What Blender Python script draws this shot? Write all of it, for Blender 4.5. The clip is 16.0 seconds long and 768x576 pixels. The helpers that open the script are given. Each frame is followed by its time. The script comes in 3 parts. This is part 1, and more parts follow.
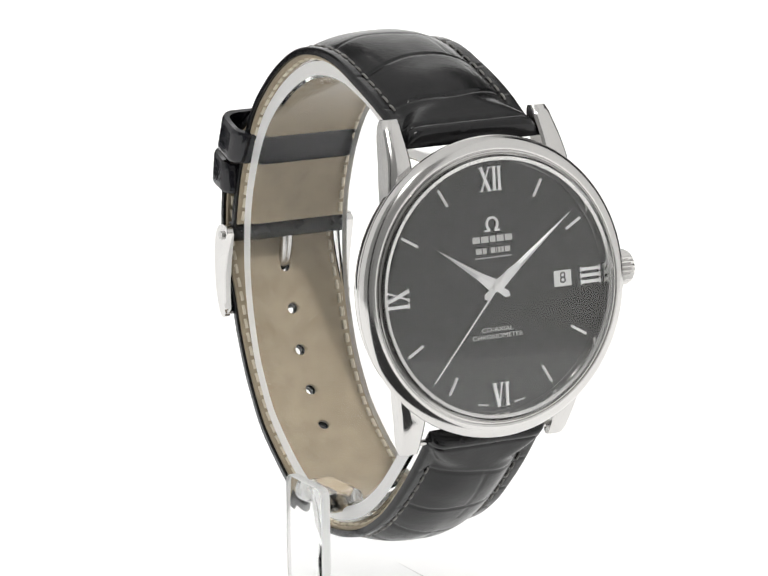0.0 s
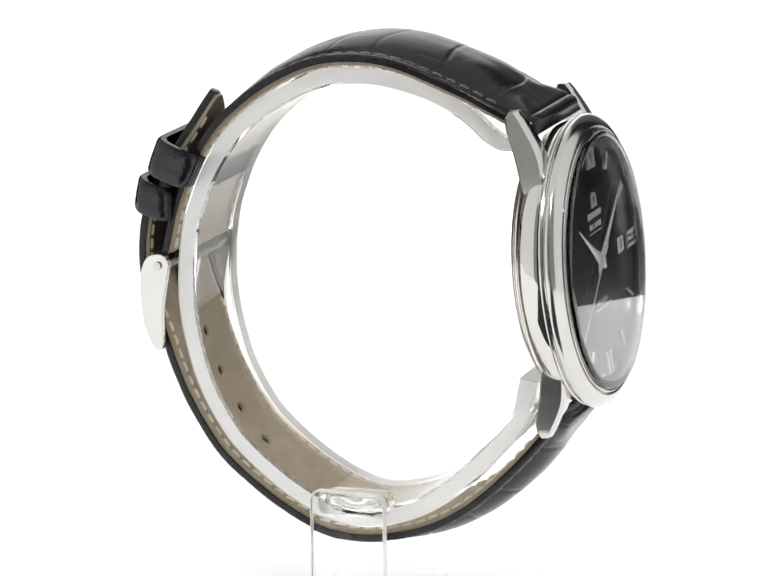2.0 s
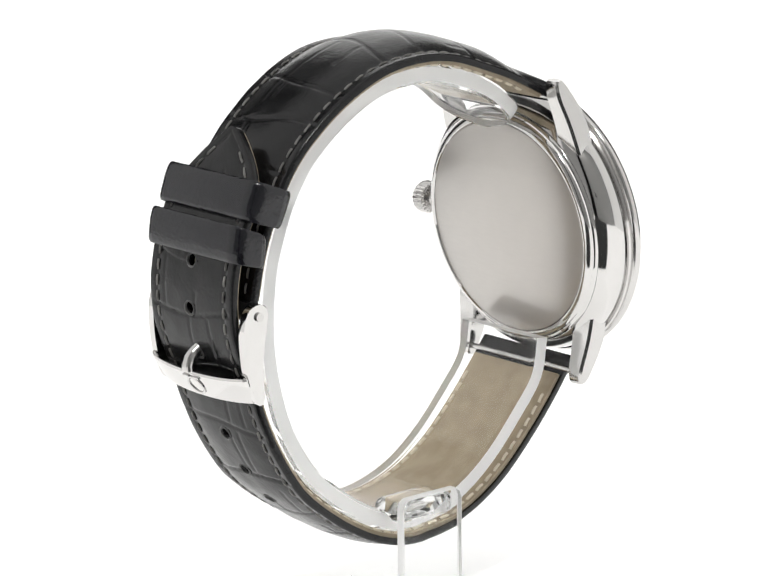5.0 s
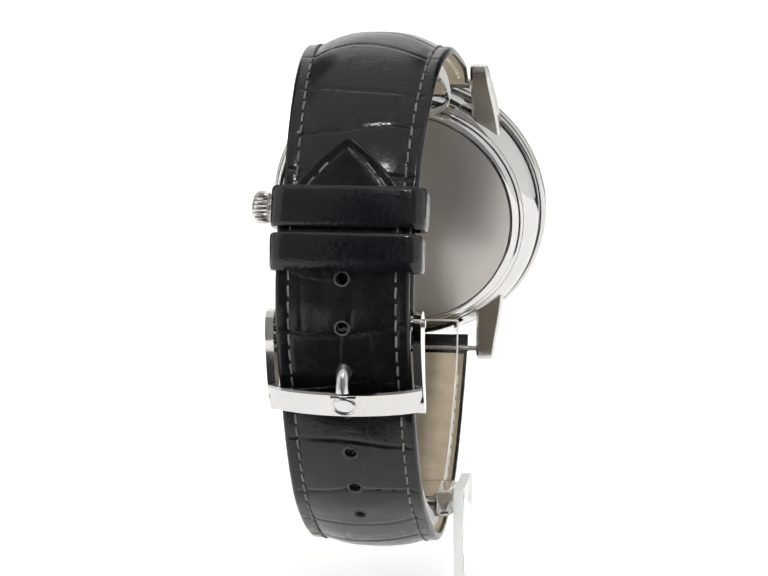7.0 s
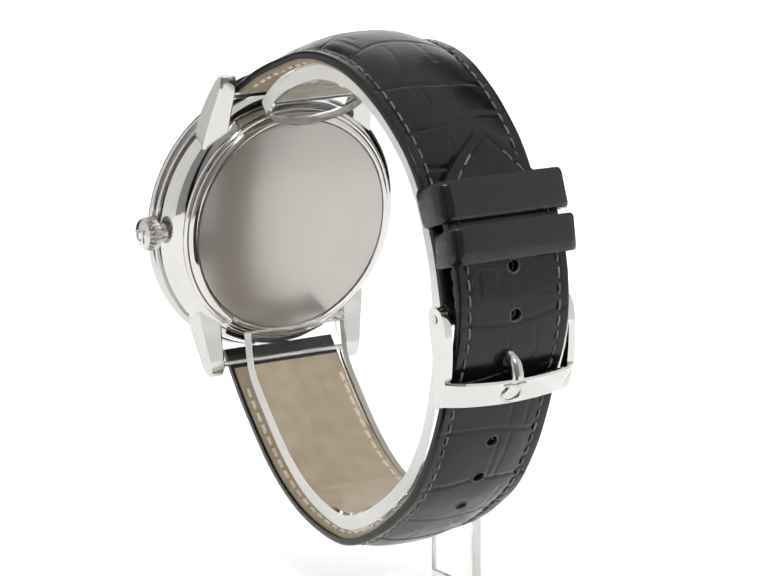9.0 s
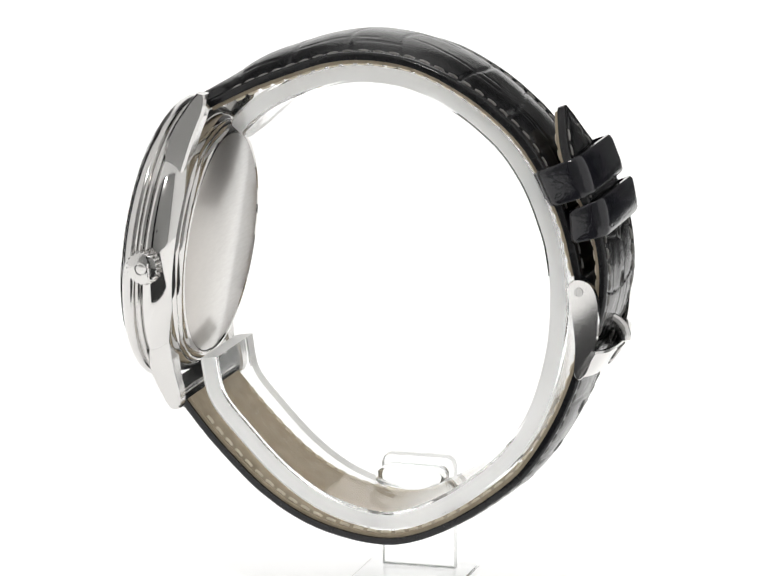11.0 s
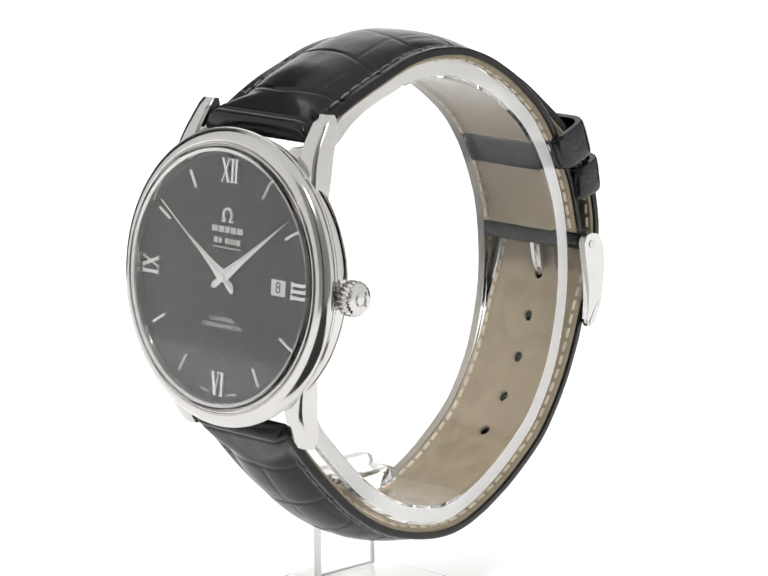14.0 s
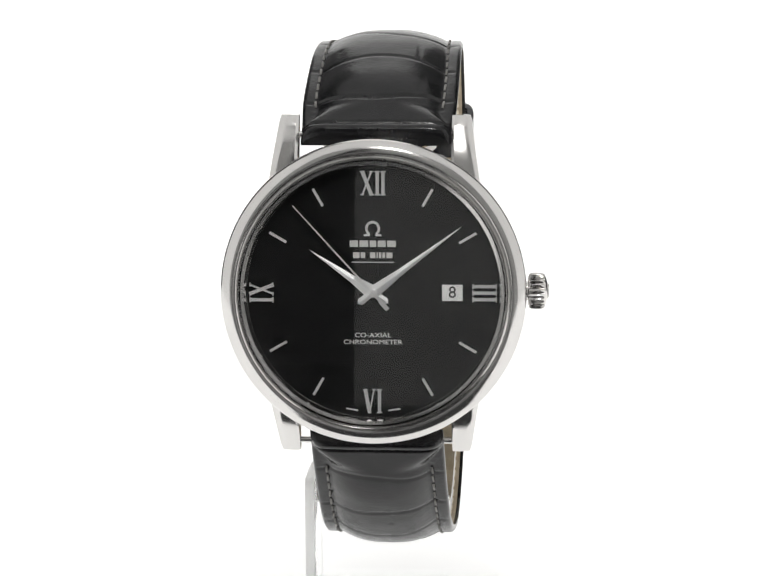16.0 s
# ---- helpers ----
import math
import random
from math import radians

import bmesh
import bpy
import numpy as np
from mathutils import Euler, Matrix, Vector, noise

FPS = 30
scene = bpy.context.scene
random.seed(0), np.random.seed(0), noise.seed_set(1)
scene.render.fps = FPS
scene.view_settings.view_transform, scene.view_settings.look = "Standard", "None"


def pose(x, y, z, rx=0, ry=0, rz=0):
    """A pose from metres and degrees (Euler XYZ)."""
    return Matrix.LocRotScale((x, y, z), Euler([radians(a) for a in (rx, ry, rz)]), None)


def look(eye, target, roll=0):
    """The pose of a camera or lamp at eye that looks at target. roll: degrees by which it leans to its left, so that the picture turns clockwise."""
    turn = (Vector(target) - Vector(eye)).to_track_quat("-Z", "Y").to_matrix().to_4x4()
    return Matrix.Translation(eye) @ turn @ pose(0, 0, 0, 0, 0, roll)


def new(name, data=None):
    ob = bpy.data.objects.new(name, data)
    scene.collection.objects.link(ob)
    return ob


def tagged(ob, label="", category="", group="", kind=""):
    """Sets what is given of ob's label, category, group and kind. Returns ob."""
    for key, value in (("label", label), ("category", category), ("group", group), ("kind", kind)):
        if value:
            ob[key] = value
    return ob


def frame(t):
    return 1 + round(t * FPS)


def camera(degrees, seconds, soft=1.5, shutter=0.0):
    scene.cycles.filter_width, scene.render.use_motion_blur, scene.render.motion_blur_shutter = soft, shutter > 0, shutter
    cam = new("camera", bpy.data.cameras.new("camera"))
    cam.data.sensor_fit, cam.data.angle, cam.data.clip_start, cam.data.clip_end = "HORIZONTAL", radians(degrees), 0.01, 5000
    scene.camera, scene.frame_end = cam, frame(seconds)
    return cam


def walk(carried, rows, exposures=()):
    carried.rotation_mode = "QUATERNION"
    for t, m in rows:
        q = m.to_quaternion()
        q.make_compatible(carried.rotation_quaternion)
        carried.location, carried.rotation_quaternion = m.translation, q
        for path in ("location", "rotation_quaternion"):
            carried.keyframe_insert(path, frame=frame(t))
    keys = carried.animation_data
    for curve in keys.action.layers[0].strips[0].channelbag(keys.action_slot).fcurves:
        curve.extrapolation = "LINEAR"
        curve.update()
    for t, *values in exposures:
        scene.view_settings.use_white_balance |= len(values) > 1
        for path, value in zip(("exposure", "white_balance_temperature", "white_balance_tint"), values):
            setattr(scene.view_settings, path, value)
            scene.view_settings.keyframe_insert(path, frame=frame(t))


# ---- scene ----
# A wristwatch on a clear acrylic stand turns once on a turntable in a white light tent.
# Things are modelled in millimetres, in the turning frame, and linked in metres.
MM = 0.001
LIFT = 38.0          # height of the fit's origin under the table top
SECONDS = 16.0

cam = camera(11.706, SECONDS, soft=1.45)
EYE = Vector((0.00000, -0.51301, 0.16292))
SIGHT = Vector((-0.00027, 0.97565, -0.21932))
VIEW = look(EYE, EYE + SIGHT, -0.54)
walk(cam, [(0.0, VIEW), (SECONDS, VIEW)])


def turn_pose(t):
    """The watch's pose at t: an even turn with the slight wobble of the turntable (degrees and millimetres)."""
    wobble = ((0, 0.09, 0.54, -0.63, -0.01, 0.07, -0.41),
              (1, 0.23, 0.57, -0.41, -0.02, 0.05, 0.02),
              (2, 0.39, 0.48, -0.14, 0.01, 0.06, 0.08),
              (3, 0.48, 0.22, -0.13, 0.01, -0.04, 0.12),
              (4, 0.54, 0.15, -0.29, 0.02, -0.06, -0.03),
              (6.5, 0.37, -0.49, -0.18, -0.09, -0.56, -0.02),
              (7.5, 0.18, -0.67, -0.23, -0.09, -0.50, -0.14),
              (9, -0.05, -0.31, -0.25, -0.08, -0.29, -0.48),
              (11.5, -0.48, -0.31, 0.30, 0.12, 0.33, 0.42),
              (12.5, -0.50, -0.18, 0.47, 0.14, 0.42, 0.42),
              (13.5, -0.52, -0.20, 0.43, 0.04, 0.25, -0.09),
              (14.5, -0.35, 0.04, 0.39, 0.01, 0.21, 0.05),
              (16, -0.18, 0.30, 0.44, -0.03, 0.05, 0.06))
    lean_x, lean_y, tx, ty, tz, extra = [float(np.interp(t, [r[0] for r in wobble], [r[i] for r in wobble])) for i in range(1, 7)]
    up = Matrix.Translation((0, 0, 46.90 * MM))
    lean = Matrix.Translation((tx * MM, ty * MM, tz * MM)) @ up @ pose(0, 0, 0, lean_x, lean_y, 0) @ up.inverted()
    return lean @ pose(0, 0, 0, 0, 0, 20.3998 * t + extra) @ pose(0.715 * MM, 0.549 * MM, 0, -0.378, -0.392, 28.907)


# ---- world and light ----
world = bpy.data.worlds.new("world")
scene.world = world
world.use_nodes = True
world.node_tree.nodes["Background"].inputs["Color"].default_value = (0.02, 0.02, 0.021, 1)
world.node_tree.nodes["Background"].inputs["Strength"].default_value = 1.0

# Emission of tent, sweep and platter, added in place of lamps outside the tent.
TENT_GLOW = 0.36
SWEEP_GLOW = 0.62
LAMP_WATTS = 1.2


def studio_lamp(eye, target, size, watts, label="round studio lamp head at the light tent opening"):
    data = bpy.data.lights.new("studio_lamp", "AREA")
    data.shape, data.size, data.energy, data.color = "DISK", size, watts, (1.0, 0.985, 0.96)
    ob = new("studio_lamp", data)
    ob.matrix_world = look(eye, target)
    return tagged(ob, label, "lamp")


studio_lamp((0.0, -0.42, 0.66), (0, 0, 0.05), 0.035, LAMP_WATTS)

# ---- materials ----


class Mat:
    """A short way to write a node material."""

    def __init__(self, name):
        self.m = bpy.data.materials.new(name)
        self.m.use_nodes = True
        self.t = self.m.node_tree
        self.b = self.t.nodes["Principled BSDF"]

    def node(self, kind, **values):
        n = self.t.nodes.new(kind)
        for k, v in values.items():
            n.inputs[k.replace("_", " ")].default_value = v
        return n

    def link(self, a, b):
        self.t.links.new(a, b)

    def set(self, **values):
        for k, v in values.items():
            self.b.inputs[k.replace("_", " ")].default_value = v
        return self

    def coords(self, scale):
        c = self.node("ShaderNodeTexCoord")
        m = self.node("ShaderNodeMapping")
        m.inputs["Scale"].default_value = scale
        self.link(c.outputs["Object"], m.inputs["Vector"])
        return m.outputs["Vector"]

    def noise(self, scale, detail=4.0, stretch=(1, 1, 1)):
        n = self.node("ShaderNodeTexNoise", Scale=scale, Detail=detail)
        self.link(self.coords(stretch), n.inputs["Vector"])
        return n.outputs["Fac"]

    def ramp(self, fac, low, high, a=0.3, b=0.7):
        r = self.node("ShaderNodeValToRGB")
        r.color_ramp.elements[0].position, r.color_ramp.elements[1].position = a, b
        r.color_ramp.elements[0].color, r.color_ramp.elements[1].color = (*low, 1), (*high, 1)
        self.link(fac, r.inputs["Fac"])
        return r.outputs["Color"]

    def span(self, fac, low, high):
        r = self.node("ShaderNodeMapRange")
        r.inputs["To Min"].default_value, r.inputs["To Max"].default_value = low, high
        self.link(fac, r.inputs["Value"])
        return r.outputs["Result"]

    def bump(self, height, strength, distance):
        b = self.node("ShaderNodeBump", Strength=strength, Distance=distance)
        self.link(height, b.inputs["Height"])
        self.link(b.outputs["Normal"], self.b.inputs["Normal"])


def leather(name, low, high, rough_low, rough_high, grain, strength):
    k = Mat(name)
    k.link(k.ramp(k.noise(420, 3), low, high), k.b.inputs["Base Color"])
    k.link(k.span(k.noise(900, 5), rough_low, rough_high), k.b.inputs["Roughness"])
    k.set(Specular_IOR_Level=0.36)
    v = k.node("ShaderNodeTexVoronoi", Scale=grain)
    v.feature = "DISTANCE_TO_EDGE"
    k.link(k.coords((1, 1, 1)), v.inputs["Vector"])
    add = k.node("ShaderNodeMath")
    add.operation = "ADD"
    k.link(v.outputs["Distance"], add.inputs[0])
    more = k.node("ShaderNodeMath")
    more.operation = "ADD"
    k.link(k.noise(2600, 4), more.inputs[0])
    k.link(k.span(k.noise(330, 3), 0.0, 3.0), more.inputs[1])
    k.link(more.outputs["Value"], add.inputs[1])
    k.bump(add.outputs["Value"], strength, 0.00006)
    return k.m


def steel(name, color, rough, scratch=(1, 1, 1), scale=1500, strength=0.05):
    k = Mat(name).set(Metallic=1.0)
    k.link(k.ramp(k.noise(180, 3), [c * 0.96 for c in color], color), k.b.inputs["Base Color"])
    k.link(k.span(k.noise(scale, 4, scratch), rough * 0.7, rough * 1.3), k.b.inputs["Roughness"])
    k.bump(k.noise(scale, 3, scratch), strength, 0.00002)
    return k.m


LEATHER = leather("black_leather", (0.006, 0.006, 0.007), (0.012, 0.012, 0.013), 0.13, 0.27, 1300, 0.30)


def glazed_leather():
    """Glossy black leather with fine pores and wrinkles that run across the band."""
    k = Mat("glazed_black_leather").set(Specular_IOR_Level=0.5)
    k.link(k.ramp(k.noise(420, 3), (0.006, 0.006, 0.009), (0.011, 0.011, 0.015)), k.b.inputs["Base Color"])
    k.link(k.span(k.noise(700, 5, (0.4, 1, 1)), 0.06, 0.24), k.b.inputs["Roughness"])
    folds = k.ramp(k.noise(330, 6, (0.22, 1, 1)), (0, 0, 0), (1, 1, 1), 0.42, 0.58)
    pores = k.node("ShaderNodeTexVoronoi", Scale=1500)
    pores.feature = "DISTANCE_TO_EDGE"
    k.link(k.coords((0.6, 1, 1)), pores.inputs["Vector"])
    both = k.node("ShaderNodeMath")
    both.operation = "ADD"
    k.link(folds, both.inputs[0])
    k.link(pores.outputs["Distance"], both.inputs[1])
    k.bump(both.outputs["Value"], 0.55, 0.00006)
    return k.m


LEATHER_SHINY = glazed_leather()
LEATHER_EDGE = leather("painted_leather_edge", (0.010, 0.008, 0.007), (0.025, 0.020, 0.017), 0.45, 0.6, 1800, 0.2)
# Paler leather for the hole rims: their highlight is put into the colour.
HOLE_EDGE = leather("hole_edge_highlight", (0.05, 0.05, 0.05), (0.12, 0.12, 0.118), 0.3, 0.45, 1800, 0.3)
LINING = leather("beige_lining_leather", (0.35, 0.29, 0.205), (0.44, 0.37, 0.27), 0.5, 0.7, 1500, 0.2)
THREAD_DARK = leather("dark_thread", (0.12, 0.117, 0.112), (0.30, 0.29, 0.275), 0.6, 0.8, 4000, 0.5)
THREAD_PALE = leather("pale_thread", (0.66, 0.60, 0.48), (0.78, 0.72, 0.60), 0.6, 0.8, 4000, 0.5)
POLISHED = steel("polished_steel", (0.68, 0.67, 0.66), 0.07, strength=0.01)
SOFT_POLISH = steel("soft_polished_steel", (0.65, 0.64, 0.63), 0.15, (1, 1, 1), 900, 0.012)
SATIN = steel("satin_steel", (0.64, 0.63, 0.62), 0.2, (1, 1, 8), 900, 0.03)
BACK_STEEL = steel("brushed_back_steel", (0.47, 0.445, 0.42), 0.34, (1, 1, 6), 500, 0.012)
_film = BACK_STEEL.node_tree.nodes["Principled BSDF"].inputs
_film["Coat Weight"].default_value, _film["Coat Roughness"].default_value = 1.0, 0.12
APPLIED = steel("applied_marker_steel", (0.93, 0.925, 0.92), 0.45)
HAND_STEEL = steel("hand_steel", (0.93, 0.93, 0.93), 0.5, strength=0.08)

_k = Mat("black_lacquer").set(Roughness=0.16, Specular_IOR_Level=0.2)
_k.link(_k.ramp(_k.noise(300, 2), (0.010, 0.010, 0.010), (0.014, 0.014, 0.014)), _k.b.inputs["Base Color"])
LACQUER = _k.m
_k = Mat("printed_grey").set(Roughness=0.5)
_k.link(_k.ramp(_k.noise(3000, 2), (0.55, 0.55, 0.54), (0.66, 0.66, 0.65)), _k.b.inputs["Base Color"])
PRINT_GREY = _k.m
_k = Mat("printed_white").set(Roughness=0.5)
_k.link(_k.ramp(_k.noise(3000, 2), (0.70, 0.70, 0.69), (0.80, 0.80, 0.79)), _k.b.inputs["Base Color"])
PRINT = _k.m
_k = Mat("date_disc_white").set(Roughness=0.45)
_k.link(_k.ramp(_k.noise(900, 2), (0.84, 0.84, 0.83), (0.88, 0.88, 0.87)), _k.b.inputs["Base Color"])
DATE_WHITE = _k.m
_k = Mat("date_print_black").set(Roughness=0.5)
_k.link(_k.ramp(_k.noise(900, 2), (0.010, 0.010, 0.010), (0.016, 0.016, 0.016)), _k.b.inputs["Base Color"])
DATE_BLACK = _k.m


def clear(name, ior, tint, rough=0.0, through_part=1.0):
    k = Mat(name).set(Transmission_Weight=through_part, IOR=ior, Roughness=rough, Base_Color=(*tint, 1))
    if rough:
        k.link(k.span(k.noise(500, 3), 0.0, rough), k.b.inputs["Roughness"])
    return k.m


CRYSTAL = clear("sapphire_crystal", 1.52, (1, 1, 1))
ACRYLIC_THIN = clear("clear_thin_acrylic", 1.2, (0.98, 0.985, 0.983), 0.03)
ACRYLIC = clear("clear_acrylic", 1.22, (0.992, 0.995, 0.993), 0.03)
ACRYLIC_BLOCK = clear("clear_block_acrylic", 1.36, (0.985, 0.99, 0.988), 0.05)
_k = Mat("frosted_acrylic_edge").set(Transmission_Weight=0.4, IOR=1.3, Base_Color=(0.985, 0.99, 0.987, 1))
_k.link(_k.span(_k.noise(1200, 3), 0.35, 0.6), _k.b.inputs["Roughness"])
FROSTED = _k.m


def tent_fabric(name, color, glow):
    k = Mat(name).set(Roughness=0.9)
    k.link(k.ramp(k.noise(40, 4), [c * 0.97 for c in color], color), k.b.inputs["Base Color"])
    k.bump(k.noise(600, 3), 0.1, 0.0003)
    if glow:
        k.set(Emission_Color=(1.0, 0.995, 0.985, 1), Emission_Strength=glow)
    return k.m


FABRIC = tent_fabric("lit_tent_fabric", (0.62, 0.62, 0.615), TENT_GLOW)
SWEEP = tent_fabric("glowing_white_sweep", (0.80, 0.80, 0.795), SWEEP_GLOW)
CARD = tent_fabric("grey_card", (0.22, 0.22, 0.218), 0.0)
FLAP = tent_fabric("unlit_tent_flap", (0.36, 0.36, 0.357), 0.0)
DARK = tent_fabric("dark_surround", (0.03, 0.03, 0.031), 0.0)
# The platter glows by itself; no lamp stands below it.
PLATTER = tent_fabric("glowing_platter", (0.80, 0.80, 0.795), SWEEP_GLOW)

# ---- mesh helpers ----


def finish(bm, name, material, angle=35.0, scale=MM):
    if scale != 1.0:
        bmesh.ops.scale(bm, vec=(scale, scale, scale), verts=bm.verts)
    bmesh.ops.recalc_face_normals(bm, faces=bm.faces)
    mesh = bpy.data.meshes.new(name)
    bm.to_mesh(mesh)
    bm.free()
    for p in mesh.polygons:
        p.use_smooth = True
    mesh.set_sharp_from_angle(angle=radians(angle))
    mesh.materials.append(material)
    return mesh


def part(name, bm, material, parent, label="", angle=35.0):
    ob = new(name, finish(bm, name, material, angle))
    ob.parent = parent
    return tagged(ob, label)


def box(bm, lo, hi, bevel=0.0, matrix=None, segments=2):
    """A block from corner lo to corner hi with rounded edges."""
    size = [b - a for a, b in zip(lo, hi)]
    mid = [(a + b) / 2 for a, b in zip(lo, hi)]
    made = bmesh.ops.create_cube(bm, size=1.0, matrix=Matrix.Translation(mid) @ Matrix.Diagonal((*size, 1)))
    verts = made["verts"]
    if bevel:
        edges = list({e for v in verts for e in v.link_edges})
        out = bmesh.ops.bevel(bm, geom=edges, offset=bevel, segments=segments, affect="EDGES", profile=0.5)
        verts = list({v for f in out["faces"] for v in f.verts} | {v for v in verts if v.is_valid})
    if matrix is not None:
        bmesh.ops.transform(bm, matrix=matrix, verts=verts)
    return verts


def lathe(bm, profile, matrix, steps=160, closed=False):
    """A ring turned about local z from (radius, height) pairs."""
    rings = []
    for r, w in profile:
        if r < 1e-6:
            rings.append([bm.verts.new(matrix @ Vector((0, 0, w)))])
        else:
            rings.append([bm.verts.new(matrix @ Vector((r * math.cos(a), r * math.sin(a), w)))
                          for a in (2 * math.pi * i / steps for i in range(steps))])
    pairs = list(zip(rings, rings[1:])) + ([(rings[-1], rings[0])] if closed else [])
    for a, b in pairs:
        for i in range(steps):
            j = (i + 1) % steps
            loop = [a[i % len(a)], a[j % len(a)], b[j % len(b)], b[i % len(b)]]
            loop = list(dict.fromkeys(loop))
            if len(loop) > 2:
                bm.faces.new(loop)


def prism(bm, outline, z0, z1, matrix):
    """A plate with the outline (x, y), from z0 to z1."""
    a = [bm.verts.new(matrix @ Vector((x, y, z0))) for x, y in outline]
    b = [bm.verts.new(matrix @ Vector((x, y, z1))) for x, y in outline]
    bm.faces.new(a[::-1])
    bm.faces.new(b)
    n = len(outline)
    for i in range(n):
        j = (i + 1) % n
        bm.faces.new((a[i], a[j], b[j], b[i]))


def bar(bm, p, q, width, z0, z1, matrix):
    """A straight bar from p to q on a plate."""
    d = Vector((q[0] - p[0], q[1] - p[1])).normalized() * (width / 2)
    prism(bm, [(p[0] + d.y, p[1] - d.x), (q[0] + d.y, q[1] - d.x), (q[0] - d.y, q[1] + d.x), (p[0] - d.y, p[1] + d.x)],
          z0, z1, matrix)


def tube(bm, points, radius, sides=8):
    """A round rod through points."""
    rings = []
    for i, p in enumerate(points):
        d = (points[min(i + 1, len(points) - 1)] - points[max(i - 1, 0)]).normalized()
        u = d.orthogonal().normalized() if i == 0 else (u - d * u.dot(d)).normalized()
        v = d.cross(u)
        rings.append([bm.verts.new(p + (u * math.cos(a) + v * math.sin(a)) * radius)
                      for a in (2 * math.pi * k / sides for k in range(sides))])
    for a, b in zip(rings, rings[1:]):
        for k in range(sides):
            bm.faces.new((a[k], a[(k + 1) % sides], b[(k + 1) % sides], b[k]))
    bm.faces.new(rings[0][::-1])
    bm.faces.new(rings[-1])


def text_mesh(words, size, extrude, material, name):
    """Words in the built-in font as a mesh, in metres, centred, lying in x and y."""
    data = bpy.data.curves.new(name, "FONT")
    data.body, data.size, data.extrude, data.align_x, data.align_y = words, size * MM, extrude * MM, "CENTER", "CENTER"
    ob = new(name, data)
    mesh = bpy.data.meshes.new_from_object(ob.evaluated_get(bpy.context.evaluated_depsgraph_get()))
    bpy.data.objects.remove(ob)
    bpy.data.curves.remove(data)
    mesh.materials.clear()
    mesh.materials.append(material)
    return mesh


def smooth(a, b, x):
    t = min(1.0, max(0.0, (x - a) / (b - a)))
    return t * t * (3 - 2 * t)


class Path:
    """A smooth line through (y, z) points in the loop's plane, by its length, with the outward normal."""

    def __init__(self, points, step=0.25, flip=1.0):
        p = [Vector(q) for q in points]
        p = [p[0] * 2 - p[1]] + p + [p[-1] * 2 - p[-2]]
        fine = []
        for i in range(1, len(p) - 2):
            for k in range(24):
                t = k / 24
                a, b, c, d = p[i - 1], p[i], p[i + 1], p[i + 2]
                fine.append(0.5 * (2 * b + (c - a) * t + (2 * a - 5 * b + 4 * c - d) * t * t + (3 * b - a - 3 * c + d) * t ** 3))
        fine.append(p[-2])
        for _ in range(30):
            fine = [fine[0]] + [(fine[i - 1] + fine[i] * 2 + fine[i + 1]) / 4 for i in range(1, len(fine) - 1)] + [fine[-1]]
        self.fine, self.flip = fine, flip
        self.run = [0.0]
        for a, b in zip(fine, fine[1:]):
            self.run.append(self.run[-1] + (b - a).length)
        self.length = self.run[-1]
        self.ys, self.zs = [q.x for q in fine], [q.y for q in fine]

    def at(self, s):
        return Vector((float(np.interp(s, self.run, self.ys)), float(np.interp(s, self.run, self.zs))))

    def normal(self, s):
        d = (self.at(min(s + 0.6, self.length)) - self.at(max(s - 0.6, 0))).normalized()
        return Vector((-d.y, d.x)) * self.flip

    def place(self, x, s, h):
        p, n = self.at(s), self.normal(s)
        return Vector((x, p.x + n.x * h, p.y + n.y * h))

    def nearest(self, y, z):
        return min(zip(self.run, self.fine), key=lambda q: (q[1] - Vector((y, z))).length)[0]


def low(points):
    return [(y, z - LIFT) for y, z in points]


# ---- the studio ----


